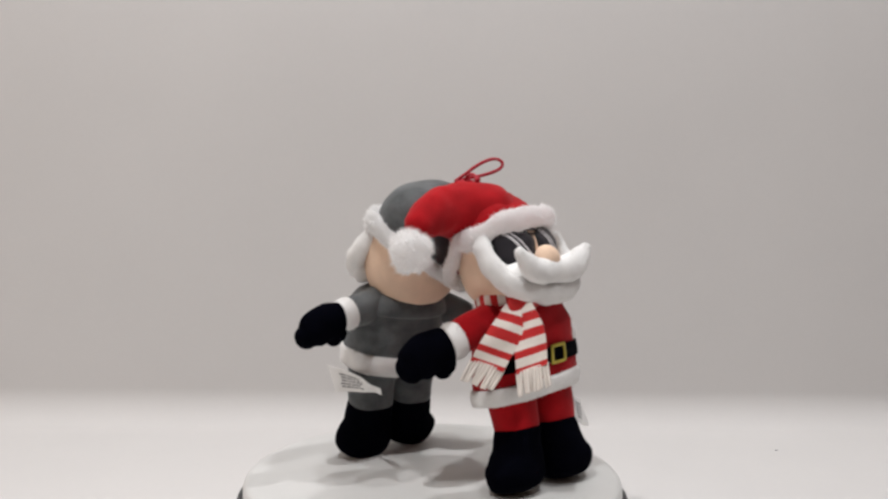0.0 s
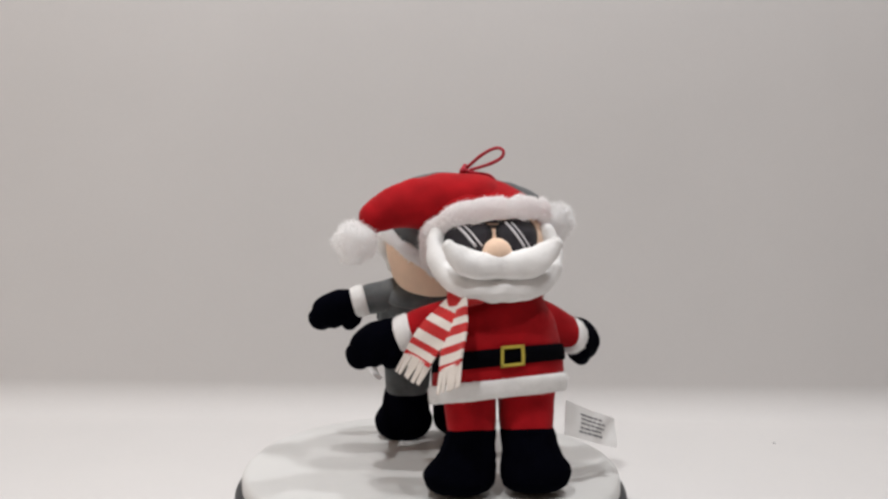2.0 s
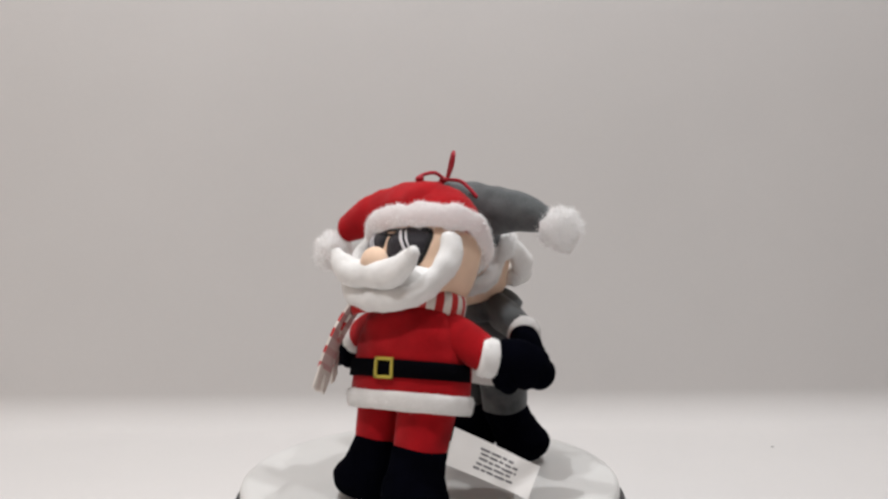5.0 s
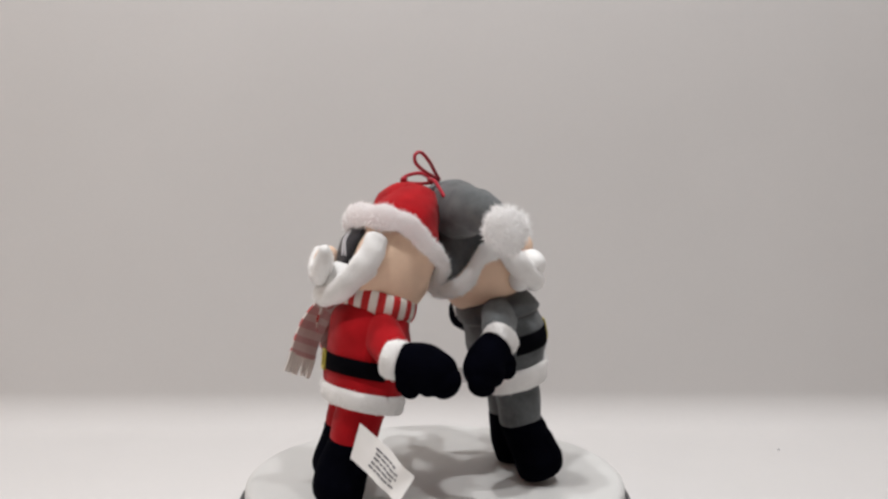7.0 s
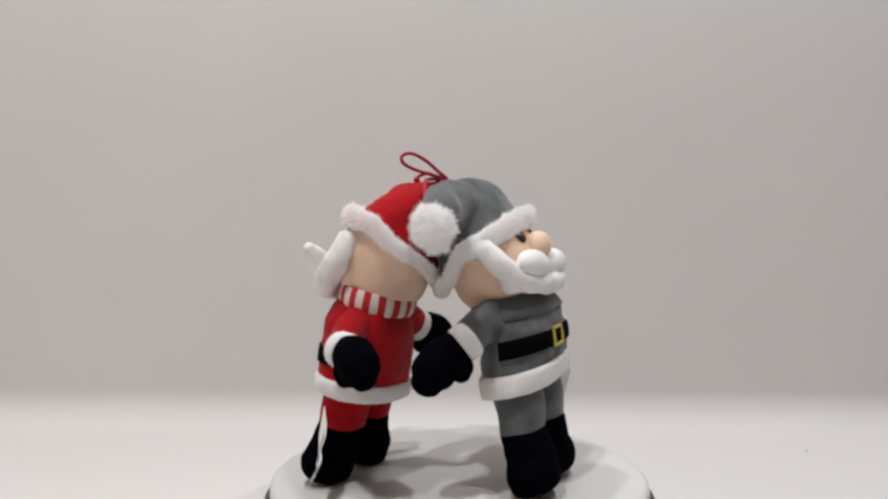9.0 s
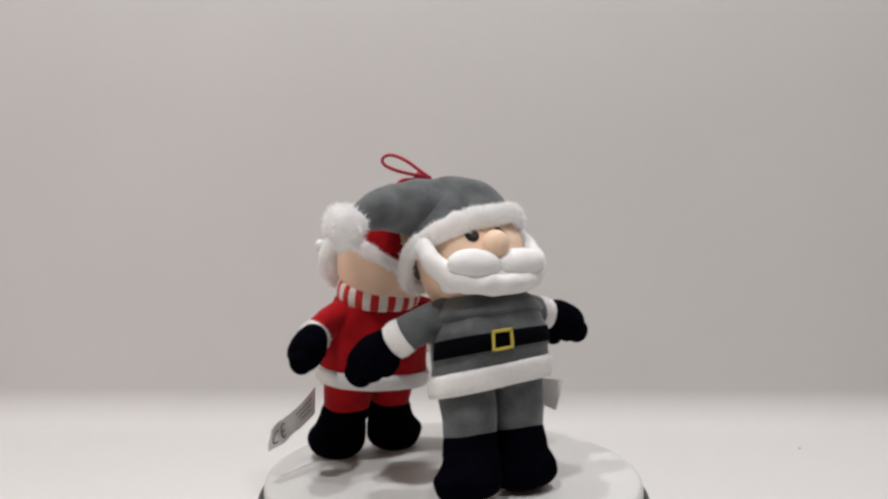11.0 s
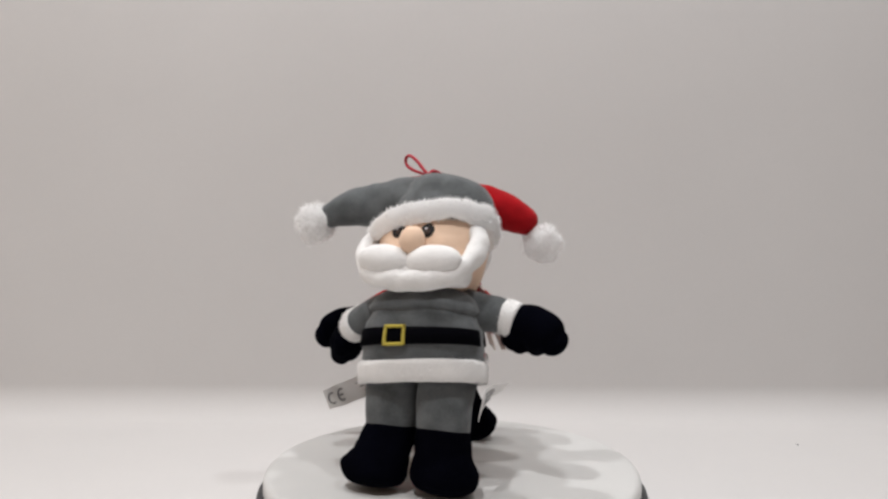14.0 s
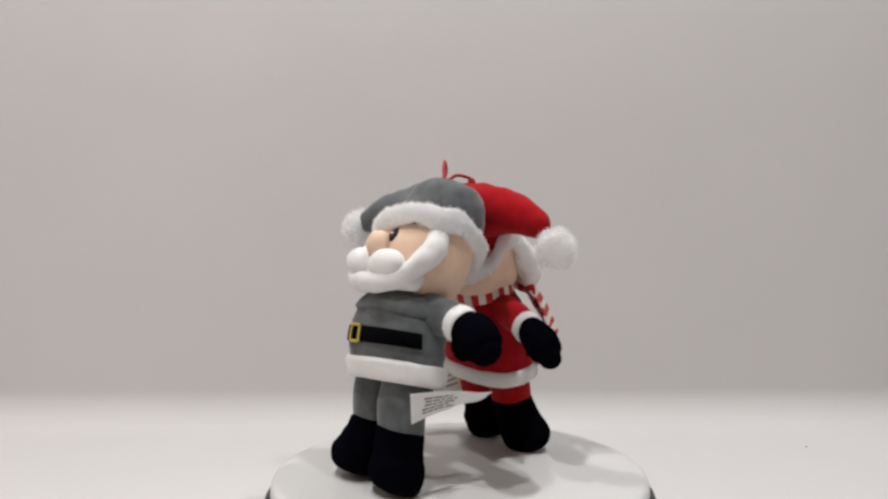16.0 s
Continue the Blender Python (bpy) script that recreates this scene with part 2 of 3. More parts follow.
def oval(clay, cx, cz, rx, rz, mat, out, n=2.0, shape=None, seg=32, lift=0.5):
    """A raised patch of embroidery on the face."""
    rings = []
    for k, h in ((1.0, 0.0), (0.98, lift), (0.7, lift), (0.4, lift), (0.1, lift)):
        ring = []
        for j in range(seg):
            a = 2 * math.pi * j / seg
            c, s = math.cos(a), math.sin(a)
            dx, dz = rx * k * math.copysign(abs(c) ** (2 / n), c), rz * k * math.copysign(abs(s) ** (2 / n), s)
            if shape:
                dx, dz = shape(dx, dz)
            ring.append(head_front(cx + dx, cz + dz, out + h))
        rings.append(ring)
    clay.rings(rings, mat)


def streak(clay, a, b, w, mat, out):
    """A thin stitched bar from a to b on the face."""
    rows = []
    for i in range(7):
        t = i / 6
        x, z = a[0] + (b[0] - a[0]) * t, a[1] + (b[1] - a[1]) * t
        dx, dz = b[1] - a[1], a[0] - b[0]
        l = math.hypot(dx, dz)
        dx, dz = dx / l * w / 2, dz / l * w / 2
        rows.append([head_front(x - dx, z - dz, out - 0.3), head_front(x - dx, z - dz, out + 0.3), head_front(x + dx, z + dz, out + 0.3), head_front(x + dx, z + dz, out - 0.3)])
    clay.rings(rows, mat)


def doll(name, cloth, cx, torso, arms, hat, pom, buckle_x, boots, seed, glasses):
    """A stuffed doll in one mesh, standing at the origin and facing -y."""
    rnd = random.Random(seed)
    clay = Clay()
    hip = 0.0 if glasses else -3.5

    def slope(x, y, z):
        return 0.085 * (x - cx) * min(1, max(0, (132 - z) / 50))

    # legs and boots
    for tx, bx, rt, dy in boots:
        column(clay, [(70, tx * 1.06, -3 + hip, rt + 1.8, 15), (54, tx, -4 + hip * 0.8, rt + 1, 14.5), (41, tx, -4.5, rt, 13.8), (37.5, tx, -4.5, rt - 1.5, 12)], cloth, seg=30)
        column(clay, [(41, tx, -4.5, rt - 0.4, 13.6), (39.5, tx, -4.5, rt + 0.7, 14.4), (32, (tx * 3 + bx) / 4, -5 + dy * 0.4, rt + 1.5, 14.6), (25, (tx + bx) / 2, -5.5 + dy * 0.8, 18.5, 15.0), (17, bx, -6 + dy, 21.8, 15.8), (10, bx, -6 + dy, 21, 15.2),
                      (5.5, bx, -5 + dy, 17.5, 13.5), (3.2, bx, -4 + dy, 12, 10), (2.2, bx, -3 + dy, 4, 4)], BLACK, seg=34, n=2.1, wobble=0.7)
    # torso, hem, belt
    rows = [(z, cx + dx, cy, rx, ry) for z, dx, cy, rx, ry in torso]
    column(clay, rows, cloth, seg=64, steps=7, tilt=slope, n=2.5, wobble=1.0, crease=0.7 if glasses else 1.5)
    table = np.array(sorted(rows))

    def skin(a, z, out):
        mx, my, rx, ry = (np.interp(z, table[:, 0], table[:, k]) for k in (1, 2, 3, 4))
        s, c = math.sin(a), math.cos(a)
        x = mx + (rx + out) * math.copysign(abs(s) ** (2 / 2.5), s)
        y = my - (ry + out) * math.copysign(abs(c) ** (2 / 2.5), c)
        return (x, y, z + slope(x, y, z))

    z0 = rows[0][0]
    hem = 8.5 if glasses else 11.0
    hem_rings = []
    for z, out in ((z0 - 1, -3.0), (z0 - 2.4, 0.6), (z0 - 1.6, 2.0), (z0 + 2, 2.4), (z0 + hem - 3, 2.4), (z0 + hem - 1, 1.8), (z0 + hem, 0.6), (z0 + hem + 0.2, -1.0)):
        hem_rings.append([Vector(skin(2 * math.pi * j / 64, z, out)) + Vector((0, 0, lump((j, z, seed), 5, 0.5))) for j in range(64)])
    clay.rings(hem_rings, WHITE, cap=False)
    tufts(clay, hem_rings, 1600, 1.5, 0.5, WHITE, rnd)
    if not glasses:
        collar = []
        for z, out in ((109.5, -1.5), (110.5, 1.4), (112.5, 3.4), (117, 4.2), (121, 3.8), (124, 2.2), (125.5, -2)):
            collar.append([Vector(skin(2 * math.pi * j / 64, z, out)) + Vector((0, 0, lump((j * 0.6, z * 0.3, 2.0), 5, 1.6))) for j in range(64)])
        clay.rings(collar, cloth, cap=False)
    zb = 83.5 if glasses else 94.5
    a0, a1 = (-1.5, 1.75) if glasses else (-1.6, 1.45)
    strip = []
    for i in range(49):
        a = a0 + (a1 - a0) * i / 48
        strip.append([skin(a, zb - 5.2, 0.3), skin(a, zb - 5.0, 1.6), skin(a, zb, 1.7), skin(a, zb + 5.0, 1.6), skin(a, zb + 5.2, 0.3)])
    clay.rings(strip, BELT)

    def near(x):
        """The angle at which the belly has this x."""
        best = min(range(-600, 601), key=lambda k: abs(skin(k / 1000, zb, 2)[0] - x))
        return best / 1000

    def bar(xa, xb, za, zc):
        rows = []
        long_x = abs(xb - xa) > abs(zc - za)
        for i in range(9):
            t = i / 8
            if long_x:
                a = near(xa + (xb - xa) * t)
                rows.append([skin(a, za, 1.4), skin(a, za, 2.6), skin(a, zc, 2.6), skin(a, zc, 1.4)])
            else:
                z = za + (zc - za) * t
                rows.append([skin(near(xa), z, 1.4), skin(near(xa), z, 2.6), skin(near(xb), z, 2.6), skin(near(xb), z, 1.4)])
        clay.rings(rows, THREAD_Y)

    bx0, bx1 = buckle_x - 7.2, buckle_x + 7.2
    bar(bx0, bx1, zb + 4.3, zb + 6.2)
    bar(bx0, bx1, zb - 6.2, zb - 4.3)
    bar(bx0, bx0 + 1.8, zb - 6.2, zb + 6.2)
    bar(bx1 - 1.8, bx1, zb - 6.2, zb + 6.2)
    # arms: shoulder, cuff, mitten, thumb
    for shoulder, elbow, cuff, hand, thumb in arms:
        s, e, c, h = (Vector(q) for q in (shoulder, elbow, cuff, hand))
        limb(clay, [(*s, 11.8, 13.8), (*e, 10.4, 11.8), (*c, 9.6, 10.4)], cloth, ref=(0, 0.3, 1), wobble=0.8)
        way = (h - c).normalized()
        band = limb(clay, [(*(c - way * 4.5), 10.4, 11.2), (*(c - way * 1), 11, 11.8), (*(c + way * 3.5), 10.6, 11.4)], WHITE, ref=(0, 0.3, 1), flat=0.25)
        tufts(clay, band, 700, 1.4, 0.5, WHITE, rnd)
        down = Vector(thumb)
        down = (down - way * down.dot(way)).normalized()
        limb(clay, [(*(c + way * 2), 8.5, 9.5), (*(c + way * 7), 10, 11.8), (*(h - way * 2), 11.5, 13.6), (*(h + way * 8 + down * 2.5), 11.2, 12.8), (*(h + way * 13 + down * 4.5), 7.8, 9.5)],
             BLACK, ref=(0, 0.3, 1), wobble=0.7)
        limb(clay, [(*(h - way * 10 + down * 5), 7.5, 7.5), (*(h - way * 8.5 + down * 10.5), 7.6, 7.6), (*(h - way * 6.5 + down * 13), 6, 6)], BLACK, ref=(0.3, 1, 0.2))
    # head
    column(clay, HEAD, SKIN, seg=48, wobble=0.8)
    # hat: a cap that tapers to a drooping tip
    def lean(x, y, z):
        f = min(1, max(0, (200 - z) / 34))
        return f * (-0.12 * y + 0.13 * x if y < 0 else -0.55 * y + 0.13 * x + hat["twist"] * x * y / 31.5)
    column(clay, hat["cap"], cloth, seg=48, tilt=lean, wobble=1.0, n=2.15)
    limb(clay, hat["tip"], cloth, ref=(0, 1, 0), seg=28, wobble=1.0)
    # furry brim
    brim = []
    hz, hs, ht = hat["brim"]
    for j in range(96):
        a = 2 * math.pi * j / 96
        c, s = math.cos(a), math.sin(a)
        x, y = 0.5 + (hat["wide"] if c < 0 else 37.5) * math.copysign(abs(c) ** 0.92, c), 0.5 + 31.5 * math.copysign(abs(s) ** 0.92, s)
        step = min(1, max(0, y / 10))
        z = hz + (hs * y if y < 0 else -0.60 * y - hat["drop"] * step * step * (3 - 2 * step) + hat["twist"] * x * y / 31.5) + ht * x + 1.5 * max(0, -s) ** 2
        z -= hat["sag"] * max(0, -24 - x)
        z += lump((x, y, 7.0), 13, 1.8, seed)
        ring = []
        high = 7.0 - 2.2 * min(1, max(0, (s - 0.2) / 0.4)) + lump((x, y, 3.0), 9, 1.5, seed + 4)
        for k in range(12):
            b = 2 * math.pi * k / 12
            d = 1 + lump((x, y, k * 3.0), 6, 0.26, seed)
            ring.append((x + c * math.cos(b) * 4.4 * d, y + s * math.cos(b) * 4.4 * d, z + math.sin(b) * high * d))
        brim.append(ring)
    brim.append(brim[0])
    clay.rings(brim, FUR, cap=False)
    tufts(clay, brim, 4200, 2.7, 0.6, FUR, rnd)
    # pompom
    fluff = ball(clay, pom, (12.6, 12.6, 12.4), FUR, wobble=3.2)
    tufts(clay, fluff, 1700, 4.0, 0.6, FUR, rnd)
    # beard band from temple to temple under the mouth
    beard = [(-34, -16, 159.5, 5.2, 6.8), (-36.5, -19, 151, 5.5, 7.2), (-34, -25, 138, 6.2, 7.6), (-25, -32, 126.5, 6.6, 7.2), (-12, -36.5, 122.5, 6.8, 6.6), (1, -38, 121.8, 6.8, 6.4), (14, -36.5, 122.5, 6.8, 6.6),
             (26.5, -32, 127, 6.6, 7.2), (35.5, -25, 139, 6.2, 7.6), (37.2, -19, 152, 5.8, 7.4), (34.5, -17, 160.5, 5.4, 7)]
    if not glasses:
        beard = [(x * 1.06 if x < 0 else x, y + max(0.0, (z - 145) * 0.22), z + 5.5 * max(0.0, (165 - z) / 43), r, q) for x, y, z, r, q in beard]
    nap = limb(clay, beard, WHITE, ref=(0, 1, 0.2), seg=20, steps=6, wobble=1.5)
    tufts(clay, nap, 1500, 1.1, 0.45, WHITE, rnd)
    back, drop = (2.0, -0.5) if glasses else (4.5, 1.5)
    limb(clay, [(x, y + back, z - drop, r, q) for x, y, z, r, q in [(-28, -27, 134, 6, 7.5), (-14, -36, 135, 7, 9), (0, -38, 134, 7, 8.5), (16, -36, 135, 7, 9), (30, -27, 135, 6, 7.5)]], WHITE, ref=(0, 0.2, 1), seg=20, wobble=0.5)
    if glasses:
        for wing in ([(6, -41.5, 135.8, 6.2, 8), (-2, -42, 135.8, 6.3, 8.1), (-11, -42.5, 135.6, 6.5, 8.2), (-20, -43.2, 137, 6.4, 8.4), (-27, -44, 141.5, 5.4, 7), (-32, -44.6, 147, 3.4, 4)],
                     [(-8, -41.5, 135.8, 6.2, 8), (-2, -42, 135.8, 6.3, 8.1), (9, -42.5, 136, 6.5, 8.4), (19, -43.2, 138.2, 6.4, 8.8), (27, -44.2, 143.5, 5.6, 7.2), (32.5, -45, 149, 3.6, 4.2)]):
            tufts(clay, limb(clay, wing, WHITE, ref=(0, 0.1, 1), seg=22, wobble=0.9), 900, 1.0, 0.45, WHITE, rnd)
        for s in (-1, 1):
            limb(clay, [(1 + s * 34, -18, 145, 4.2, 6.5), (1 + s * 30, -26, 136, 5, 7), (1 + s * 22, -32.5, 133, 5, 7)], WHITE, ref=(0, 0.1, 1), seg=18, wobble=0.5)
        ball(clay, (-2.2, -40.2, 143.2), (9.0, 7.8, 9.4), SKIN)
        for s in (-1, 1):
            def aviator(dx, dz, s=s):
                return dx * (1.0 + 0.012 * dz), dz * (1.0 + 0.008 * s * dx) + 0.05 * s * dx
            oval(clay, s * 15.0 - 2.2, 154.2, 13.6, 13.4, RIM, 0.6, 2.6, aviator)
            oval(clay, s * 15.0 - 2.2, 154.0, 12.0, 11.8, LENS, 1.0, 2.6, aviator)
            for k in (0, 3.8):
                streak(clay, (s * 15 - 9.5 + k, 164.5), (s * 15 + 1.5 + k, 148.5), 1.0 if k else 1.6, GLINT, 1.7)
        streak(clay, (-7, 164.8), (5, 164.8), 2.0, RIM, 1.2)
        streak(clay, (-6, 161.4), (4, 161.4), 1.4, RIM, 1.1)
    else:
        for s in (-1, 1):
            ball(clay, (s * 16 - 0.5, -36.5, 140), (18.5, 8.6, 9.6), WHITE, turn=Matrix.Rotation(radians(-4 * s), 3, "Y"))
            oval(clay, s * 10.2 - 2.2, 160, 4.4, 4.9, RIM, 0.5)
            oval(clay, s * 10.2 - 2.2 + 0.4, 159.0, 1.8, 2.1, BROWN, 0.9)
            oval(clay, s * 10.2 - 2.2 - 0.9, 161.0, 0.8, 0.9, GLINT, 1.3, seg=12)
        ball(clay, (0.6, -36.6, 152.4), (8.0, 8.2, 9.0), SKIN)
    return new(name, clay.mesh(name))


TORSO_R = [(62, 0, -1.5, 40.5, 22.5), (68, 0, -2.5, 41.2, 23.5), (82, 0, -3.5, 40.5, 24.5), (96, 0, -4.5, 38, 25), (108, 0.5, -5.5, 34, 24.5), (117, 0.5, -6, 29, 22), (125, 0, -6, 22, 18), (131, 0, -5, 12, 10)]
TORSO_G = [(69.5, 0, -6, 39.3, 22.5), (78, 0, -8, 39.3, 24), (92, 0, -10.5, 38.5, 25.5), (104, 0, -11.5, 36.5, 25), (113, 0.5, -10.5, 33, 24), (121, 0.5, -8.5, 28, 21), (128, 0, -6, 22, 18), (133, 0, -5, 12, 10)]
CAP = [(164, 0, 0.5, 36.5, 29.5), (171, -0.5, 1, 36.5, 26.5), (181, -2, 2.5, 34, 22), (190, -4.5, 5, 29, 18.5), (197.5, -7.5, 7, 21, 14), (201.5, -10, 8, 11, 8.5), (203, -10, 8, 3, 3)]
CAP_G = [(164, 0, 0.5, 36.5, 29.5), (171, 0, 2.5, 36.8, 28.5), (180, 1, 4.5, 35.5, 25.5), (190, 2, 5.5, 32, 23), (200, 1.5, 5.5, 24, 18.5), (205.5, -3, 6, 12, 10.5), (207.3, -3, 6, 3, 3)]
TIP_R = [(-6, 3, 182, 21, 21), (-28, 4, 183, 20, 18), (-46, 2, 182.5, 16.4, 13.5), (-61, -1, 178.5, 13.2, 11), (-73, -3, 172, 10, 8.5)]
TIP_G = [(-6, 5, 184.5, 21, 20), (-28, 5, 185.5, 19.5, 17), (-48, 1, 184.5, 15.5, 13), (-63, -6, 181, 12.2, 10.5), (-75, -9, 175.5, 9, 8)]
RED_AT = pose(0.0655, -0.0283, 0, 0, 0, 42.3) @ pose(0, -0.001, -0.0025, -12, 0, 0)
GREY_AT = pose(-0.0342, 0.0494, 0, 0, 0, 218) @ pose(0, 0, -0.002, -14, 0, 0)

red_doll = doll("plush_doll", RED, 4, TORSO_R,
                [((25, -4, 109), (43, 0, 104), (54.5, 5, 97.5), (66, 21.5, 97), (1, -3, -14)), ((-19, -4, 109), (-38, -1, 105.5), (-53, 2, 100), (-71, 9, 94.5), (-9, 3, -13))],
                {"cap": CAP, "tip": TIP_R, "brim": (169.2, -0.07, 0.14), "twist": 0.22, "drop": 4.5, "wide": 39.5, "sag": 0.15}, (-84, -5, 156), 7.5, [(-14, -21.5, 14.7, 1.0), (21, 24.5, 16.2, -1.5)], 3, True)
tagged(red_doll, "red plush doll with hat, black sunglasses and white beard", "plush doll", "plush dolls on the turntable")
grey_doll = doll("plush_doll", GREY, 3, TORSO_G,
                 [((-20, -7, 113), (-39, -1, 109), (-53, 3, 102.5), (-65, 17, 94), (-4, -5, -13)), ((26, -7, 115), (43, -1, 114), (55, 1, 112), (72, 2, 107), (10, 1, -11))],
                 {"cap": CAP_G, "tip": TIP_G, "brim": (167, -0.11, 0.16), "twist": 0.32, "drop": 2.0, "wide": 42.0, "sag": 0.25}, (-86, -10, 170), -4.5, [(-15.5, -22.5, 16.3, -2.5), (19.5, 22, 16.3, 3.0)], 7, False)
tagged(grey_doll, "grey plush doll with hat, peach face and white beard", "plush doll", "plush dolls on the turntable")


# ---------------------------------------------------------------- scarf, cord and sewn-in labels
def scarf():
    ob = new("scarf")
    clay = Clay()
    rings = []
    count = 32
    for i in range(count * 4 + 1):
        a = 2 * math.pi * i / (count * 4)
        c, s = math.cos(a), math.sin(a)
        x, y, z = 4 + 28.5 * c, -4 + 22.5 * s, 124.5 - 0.06 * s * 22
        ring = []
        for b in range(10):
            e = 2 * math.pi * b / 10
            ring.append((x + c * math.cos(e) * 2.4 + lump((x, y, b), 4, 0.4), y + s * math.cos(e) * 2.4, z + math.sin(e) * 7.4))
        rings.append(ring)
    clay.rings(rings, lambda i, j: KNIT_R if (i // 4) % 2 else KNIT_W, cap=False)
    part("neck_band", clay.mesh("neck_band"), ob, "red and cream striped neck band")

    def tail(line, across, w, name):
        clay = Clay()
        p = spline(line, 12)
        across = Vector(across).normalized()
        rings = []
        for i, q in enumerate(p):
            t = Vector(p[min(i + 1, len(p) - 1)] - p[max(i - 1, 0)]).normalized()
            nrm = t.cross(across).normalized()
            half = w * (0.72 + 0.28 * min(1, i / (len(p) * 0.4))) / 2
            ring = []
            for u, v in ((-1, -1), (-0.5, -1), (0, -1), (0.5, -1), (1, -1), (1, 1), (0.5, 1), (0, 1), (-0.5, 1), (-1, 1)):
                ring.append(Vector(q) + across * (half * u) + nrm * (0.75 * v + 0.7 * math.sin(u * 2.2 + i * 0.14)))
            rings.append(ring)
        clay.rings(rings, lambda i, j: (KNIT_R if j > 3 else KNIT_P) if int(i / (len(p) / 8.0)) % 2 else (KNIT_W if j > 3 else KNIT_B))
        body = part(name, clay.mesh(name, False), ob, "flat felt tail with red and cream cross stripes")
        end, t = Vector(p[-1]), Vector(p[-1] - p[-3]).normalized()
        rnd = random.Random(len(line) + int(w * 10))
        for k in range(10):
            u = -0.94 + 1.88 * k / 9
            strand = Clay()
            root = end + across * (u * w / 2)
            drift = Vector((rnd.uniform(-1, 1), rnd.uniform(-1, 1), rnd.uniform(-0.6, 0.6)))
            limb(strand, [(*(root - t * 1), 1.15, 0.8), (*(root + t * 5 + drift * 0.3), 1.15, 0.9), (*(root + t * 12.5 + drift), 1.05, 0.8)], KNIT_W, ref=t.cross(across), seg=6, steps=2, wobble=0)
            part("fringe_strand", strand.mesh("fringe_strand"), body)

    tail([(-26, -30, 115), (-35, -30, 104), (-43, -24, 92), (-48, -19, 82.5)], (0.62, -0.64, -0.45), 21, "tail")
    tail([(-24, -32, 116), (-27, -37, 103), (-29.5, -39.5, 90), (-31.5, -40, 77)], (0.48, -0.86, 0.2), 20, "tail")
    knot = Clay()
    limb(knot, [(-12, -33, 119, 3, 5), (-20, -33, 118, 3.5, 5.5), (-28, -29, 117, 3, 6)], KNIT_R, ref=(0, 0, 1), wobble=0.6)
    part("knot", knot.mesh("knot"), ob)
    return tagged(ob, "red and cream striped felt scarf with fringed tails", "scarf")


def cord():
    clay = Clay()
    base, way, open_up = Vector((-12, 21.5, 209.5)), Vector((0.71, -0.66, 0.22)), Vector((-0.20, 0.12, 0.97))
    wide = [(0, 0), (8, 2.0), (17, 4.6), (26, 5.6), (32, 4.4), (35, 0.8), (32.5, -2.6), (25, -3.4), (16, -2.6), (8, -1.4), (1, -0.6)]
    loop = [tuple(base + way * a + open_up * b) for a, b in wide]
    loop += [(-11, 15, 205.5), (-13, 4, 203), (-16, -2, 203.5), (-14, 0, 207), (-11, 8, 210.5), (-9, 15, 208.5), (-4, 13, 207), (6, 15, 206), (12, 18, 201.5), (16, 21, 197)]
    limb(clay, [(*q, 1.15, 1.15) for q in loop], CORD, ref=(0.2, 1, 0.1), seg=10, steps=8, wobble=0.1)
    ball(clay, (-14, -1, 204.5), (2.4, 2.2, 2.2), CORD)
    ball(clay, (-11, 16, 207), (2.2, 2.2, 2.2), CORD)
    return tagged(new("hanging_cord", clay.mesh("hanging_cord")), "thin dark red cord loop tied on the hats", "cord")


def bow(u, v, bulge):
    """How far a cloth label stands off its flat at u, v: one long bend and small creases near the free end."""
    return bulge * math.sin(math.pi * u) * (1 - 0.4 * v) + u * u * (1.1 * math.sin(11 * u + 2.5 * v) + 0.7 * math.sin(5 * v + 17 * u))


def panel_mesh(name, corner, bulge, thick=0.35):
    """A thin cloth panel between four corners, bowed in the middle."""
    a, b, c, d = (Vector(q) for q in corner)
    nrm = (d - a).cross(b - a).normalized()
    clay = Clay()
    sides = []
    for side in (1, -1):
        rows = []
        for i in range(25):
            u = i / 24
            row = []
            for j in range(9):
                v = j / 8
                q = a.lerp(b, u).lerp(d.lerp(c, u), v)
                row.append(q + nrm * (bow(u, v, bulge) + side * thick / 2))
            rows.append(row)
        clay.rings(rows, SATIN, cap=False, loop=False)
        sides.append(rows)
    f, g = sides
    edge = lambda r: [*r[0], *[q[-1] for q in r[1:]], *r[-1][-2::-1], *[q[0] for q in r[-2:0:-1]]]
    clay.rings([edge(f), edge(g)], SATIN, cap=False)
    return clay.mesh(name), f, nrm


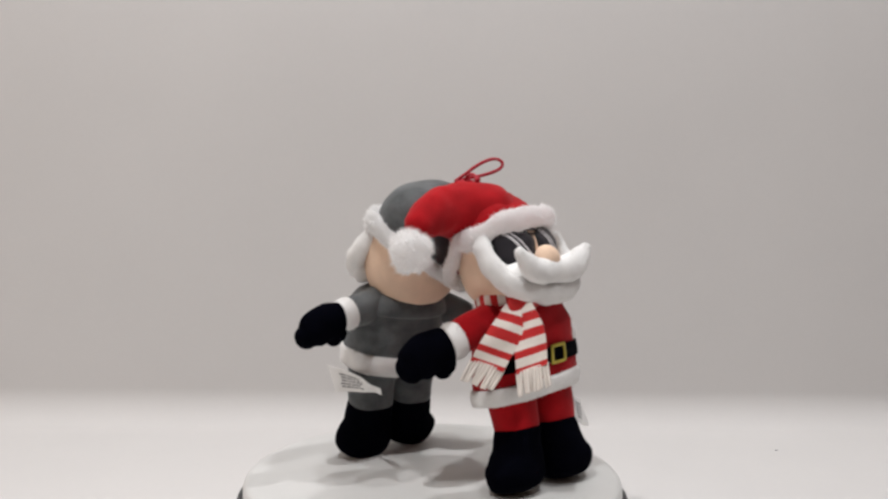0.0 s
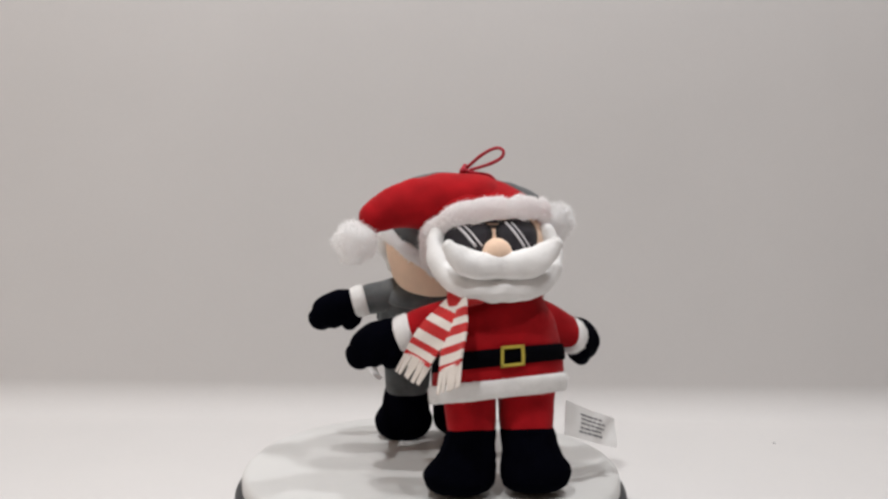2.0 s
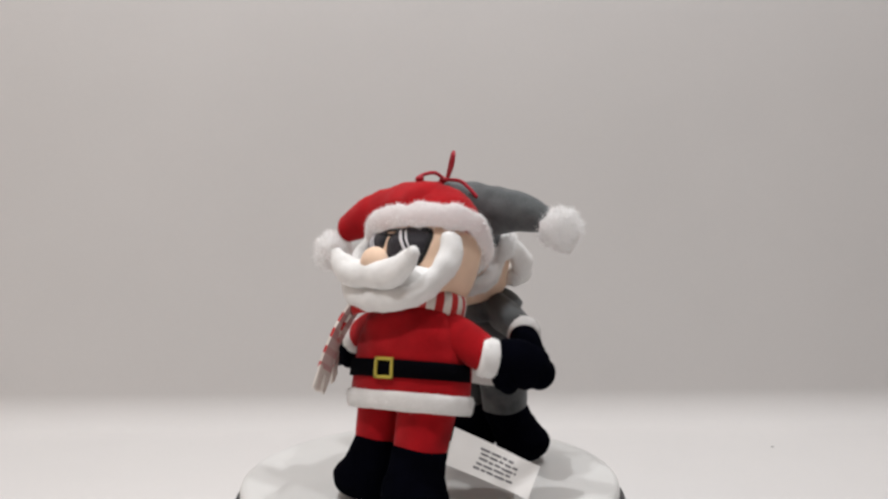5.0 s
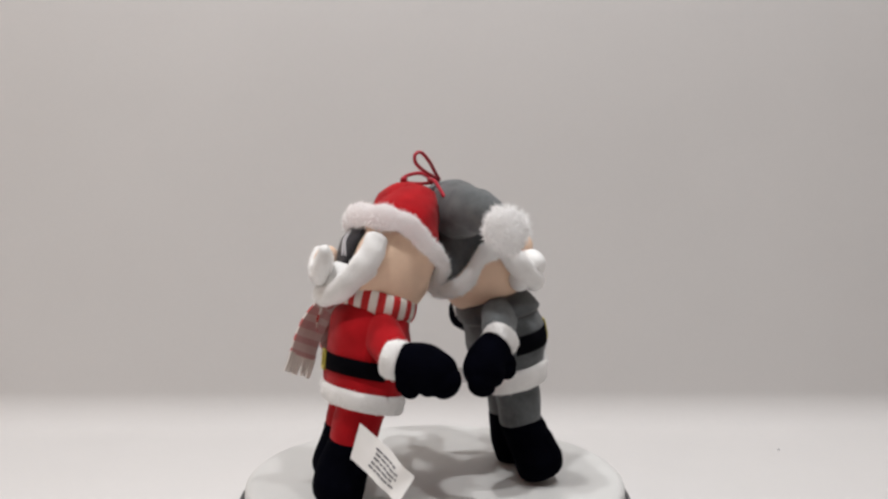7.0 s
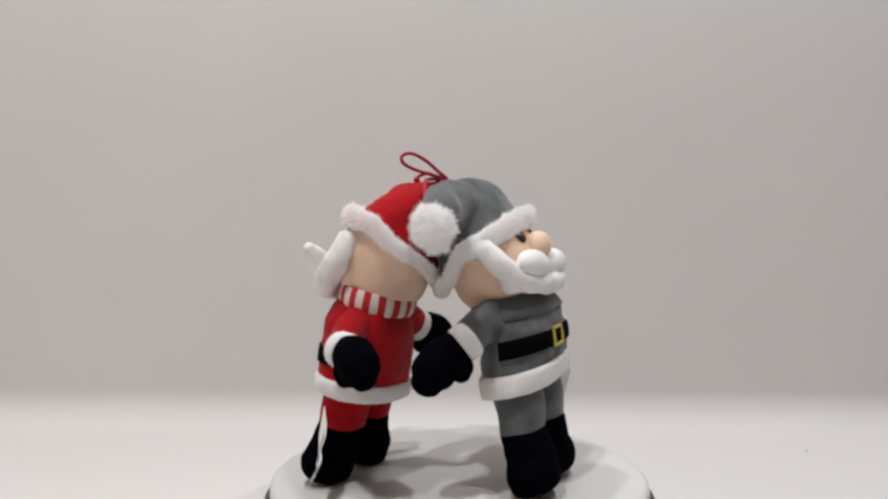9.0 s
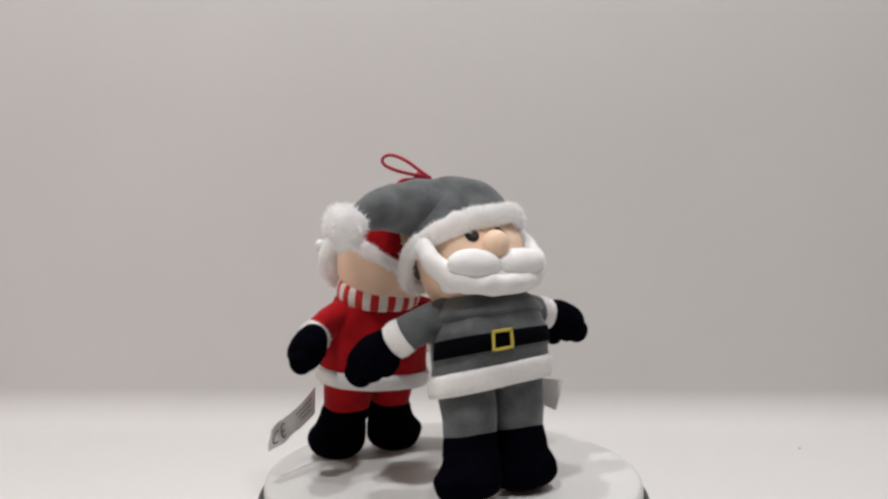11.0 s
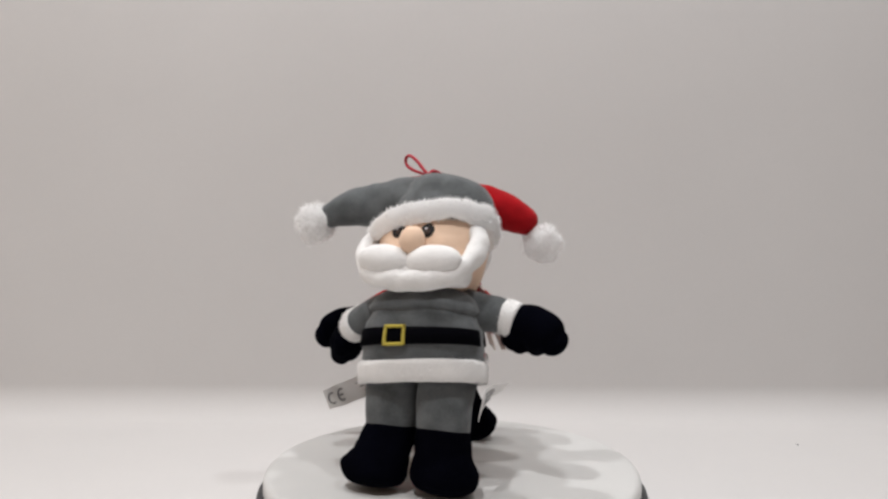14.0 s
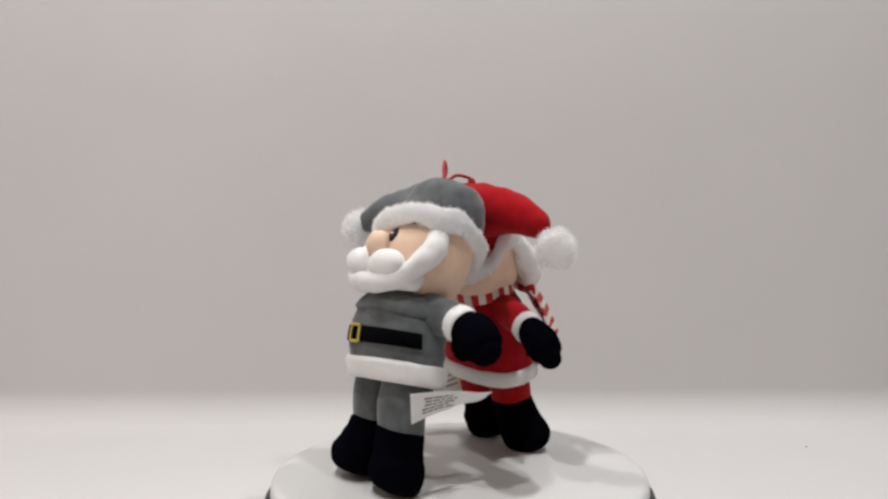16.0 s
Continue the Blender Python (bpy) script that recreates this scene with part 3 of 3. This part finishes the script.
def care_label(corner, bulge, text_u, mark, face=1):
    ob = new("care_label")
    me, grid, nrm = panel_mesh("panel", corner, bulge)
    panel = part("panel", me, ob)
    a, b, c, d = (Vector(q) for q in corner)

    def at(u, v, out):
        q = a.lerp(b, u).lerp(d.lerp(c, u), v)
        return q + nrm * (bow(u, v, bulge) + out)

    rnd = random.Random(5)
    for k in range(5):
        v = 0.2 + 0.135 * k
        u0, u1 = text_u
        u0, u1 = u0 + rnd.uniform(0, 0.06), u1 - rnd.uniform(0, 0.1)
        clay = Clay()
        u = u0
        while u < u1 - 0.02:
            e = min(u1, u + rnd.uniform(0.05, 0.13))
            q = v + rnd.uniform(-0.008, 0.008)
            clay.rings([[at(u + (e - u) * i / 3, q, 0.2 * face), at(u + (e - u) * i / 3, q, 0.34 * face), at(u + (e - u) * i / 3, q + 0.062, 0.34 * face), at(u + (e - u) * i / 3, q + 0.062, 0.2 * face)] for i in range(4)], INK)
            u = e + 0.018
        part("printed_line", clay.mesh("printed_line", False), panel, "illegible grey printed line")
    if mark:
        for k in range(3):
            u0, u1, v = 0.12, 0.50 - 0.06 * k, 0.24 + 0.2 * k
            clay = Clay()
            clay.rings([[at(u0 + (u1 - u0) * i / 6, v, -0.2), at(u0 + (u1 - u0) * i / 6, v, -0.34), at(u0 + (u1 - u0) * i / 6, v + 0.05, -0.34), at(u0 + (u1 - u0) * i / 6, v + 0.05, -0.2)] for i in range(7)], INK)
            part("printed_line", clay.mesh("printed_line", False), panel, "illegible grey printed line")
        # the letters C E on the reverse, near the free end
        def stroke(points):
            clay = Clay()
            for (u0, v0), (u1, v1) in zip(points, points[1:]):
                p, q = at(u0, v0, -0.3), at(u1, v1, -0.3)
                side = (q - p).cross(nrm).normalized() * 0.65
                up = nrm * -0.16
                clay.rings([[p - side, p - side + up, p + side + up, p + side], [q - side, q - side + up, q + side + up, q + side]], INK)
            return clay
        cc = [(0.90 + 0.055 * math.cos(radians(t)), 0.5 + 0.26 * math.sin(radians(t))) for t in range(55, 306, 25)]
        cc = [(1.80 - u, v) for u, v in cc]
        part("letter_c", stroke([(u + 0.0, v) for u, v in cc]).mesh("letter_c", False), panel, "printed letter C")
        ee = [(u - 0.155, v) for u, v in cc]
        clay = stroke(ee)
        more = stroke([(0.72, 0.5), (0.80, 0.5)])
        base = len(clay.v)
        clay.v += more.v
        clay.f += [tuple(i + base for i in f) for f in more.f]
        clay.m += more.m
        part("letter_e", clay.mesh("letter_e", False), panel, "printed letter E")
    return tagged(ob, "white satin care label with small grey print, sewn at the hip", "label", "care labels")


red_scarf = scarf()
red_cord = cord()
red_label = care_label([(46, -6, 57), (88, 20, 43), (85, 17, 25), (44, -7, 36)], -2.5, (0.30, 0.80), True)
grey_label = care_label([(49.5, -21, 66), (48, 41, 74), (38.5, 36, 67), (44.5, -13, 48)], -3.5, (0.14, 0.62), False)


# ---------------------------------------------------------------- the turning table carries all that stands on it
def turn_rows():
    rows = []
    for (t0, *_, a0), (t1, *_, a1) in zip(SHOT, SHOT[1:]):
        n = round((t1 - t0) / 0.5)
        rows += [(t0 + (t1 - t0) * k / n, a0 + (a1 - a0) * k / n) for k in range(n)]
    return rows + [(SHOT[-1][0], SHOT[-1][4])]


def motions():
    turns = turn_rows()
    walk(top_disc, [(t, pose(0, 0, 0, 0, 0, a)) for t, a in turns])
    for ob, at in ((red_doll, RED_AT), (red_scarf, RED_AT), (red_cord, RED_AT), (red_label, RED_AT), (grey_doll, GREY_AT), (grey_label, GREY_AT)):
        walk(ob, [(t, pose(0, 0, 0, 0, 0, a) @ at) for t, a in turns])


motions()
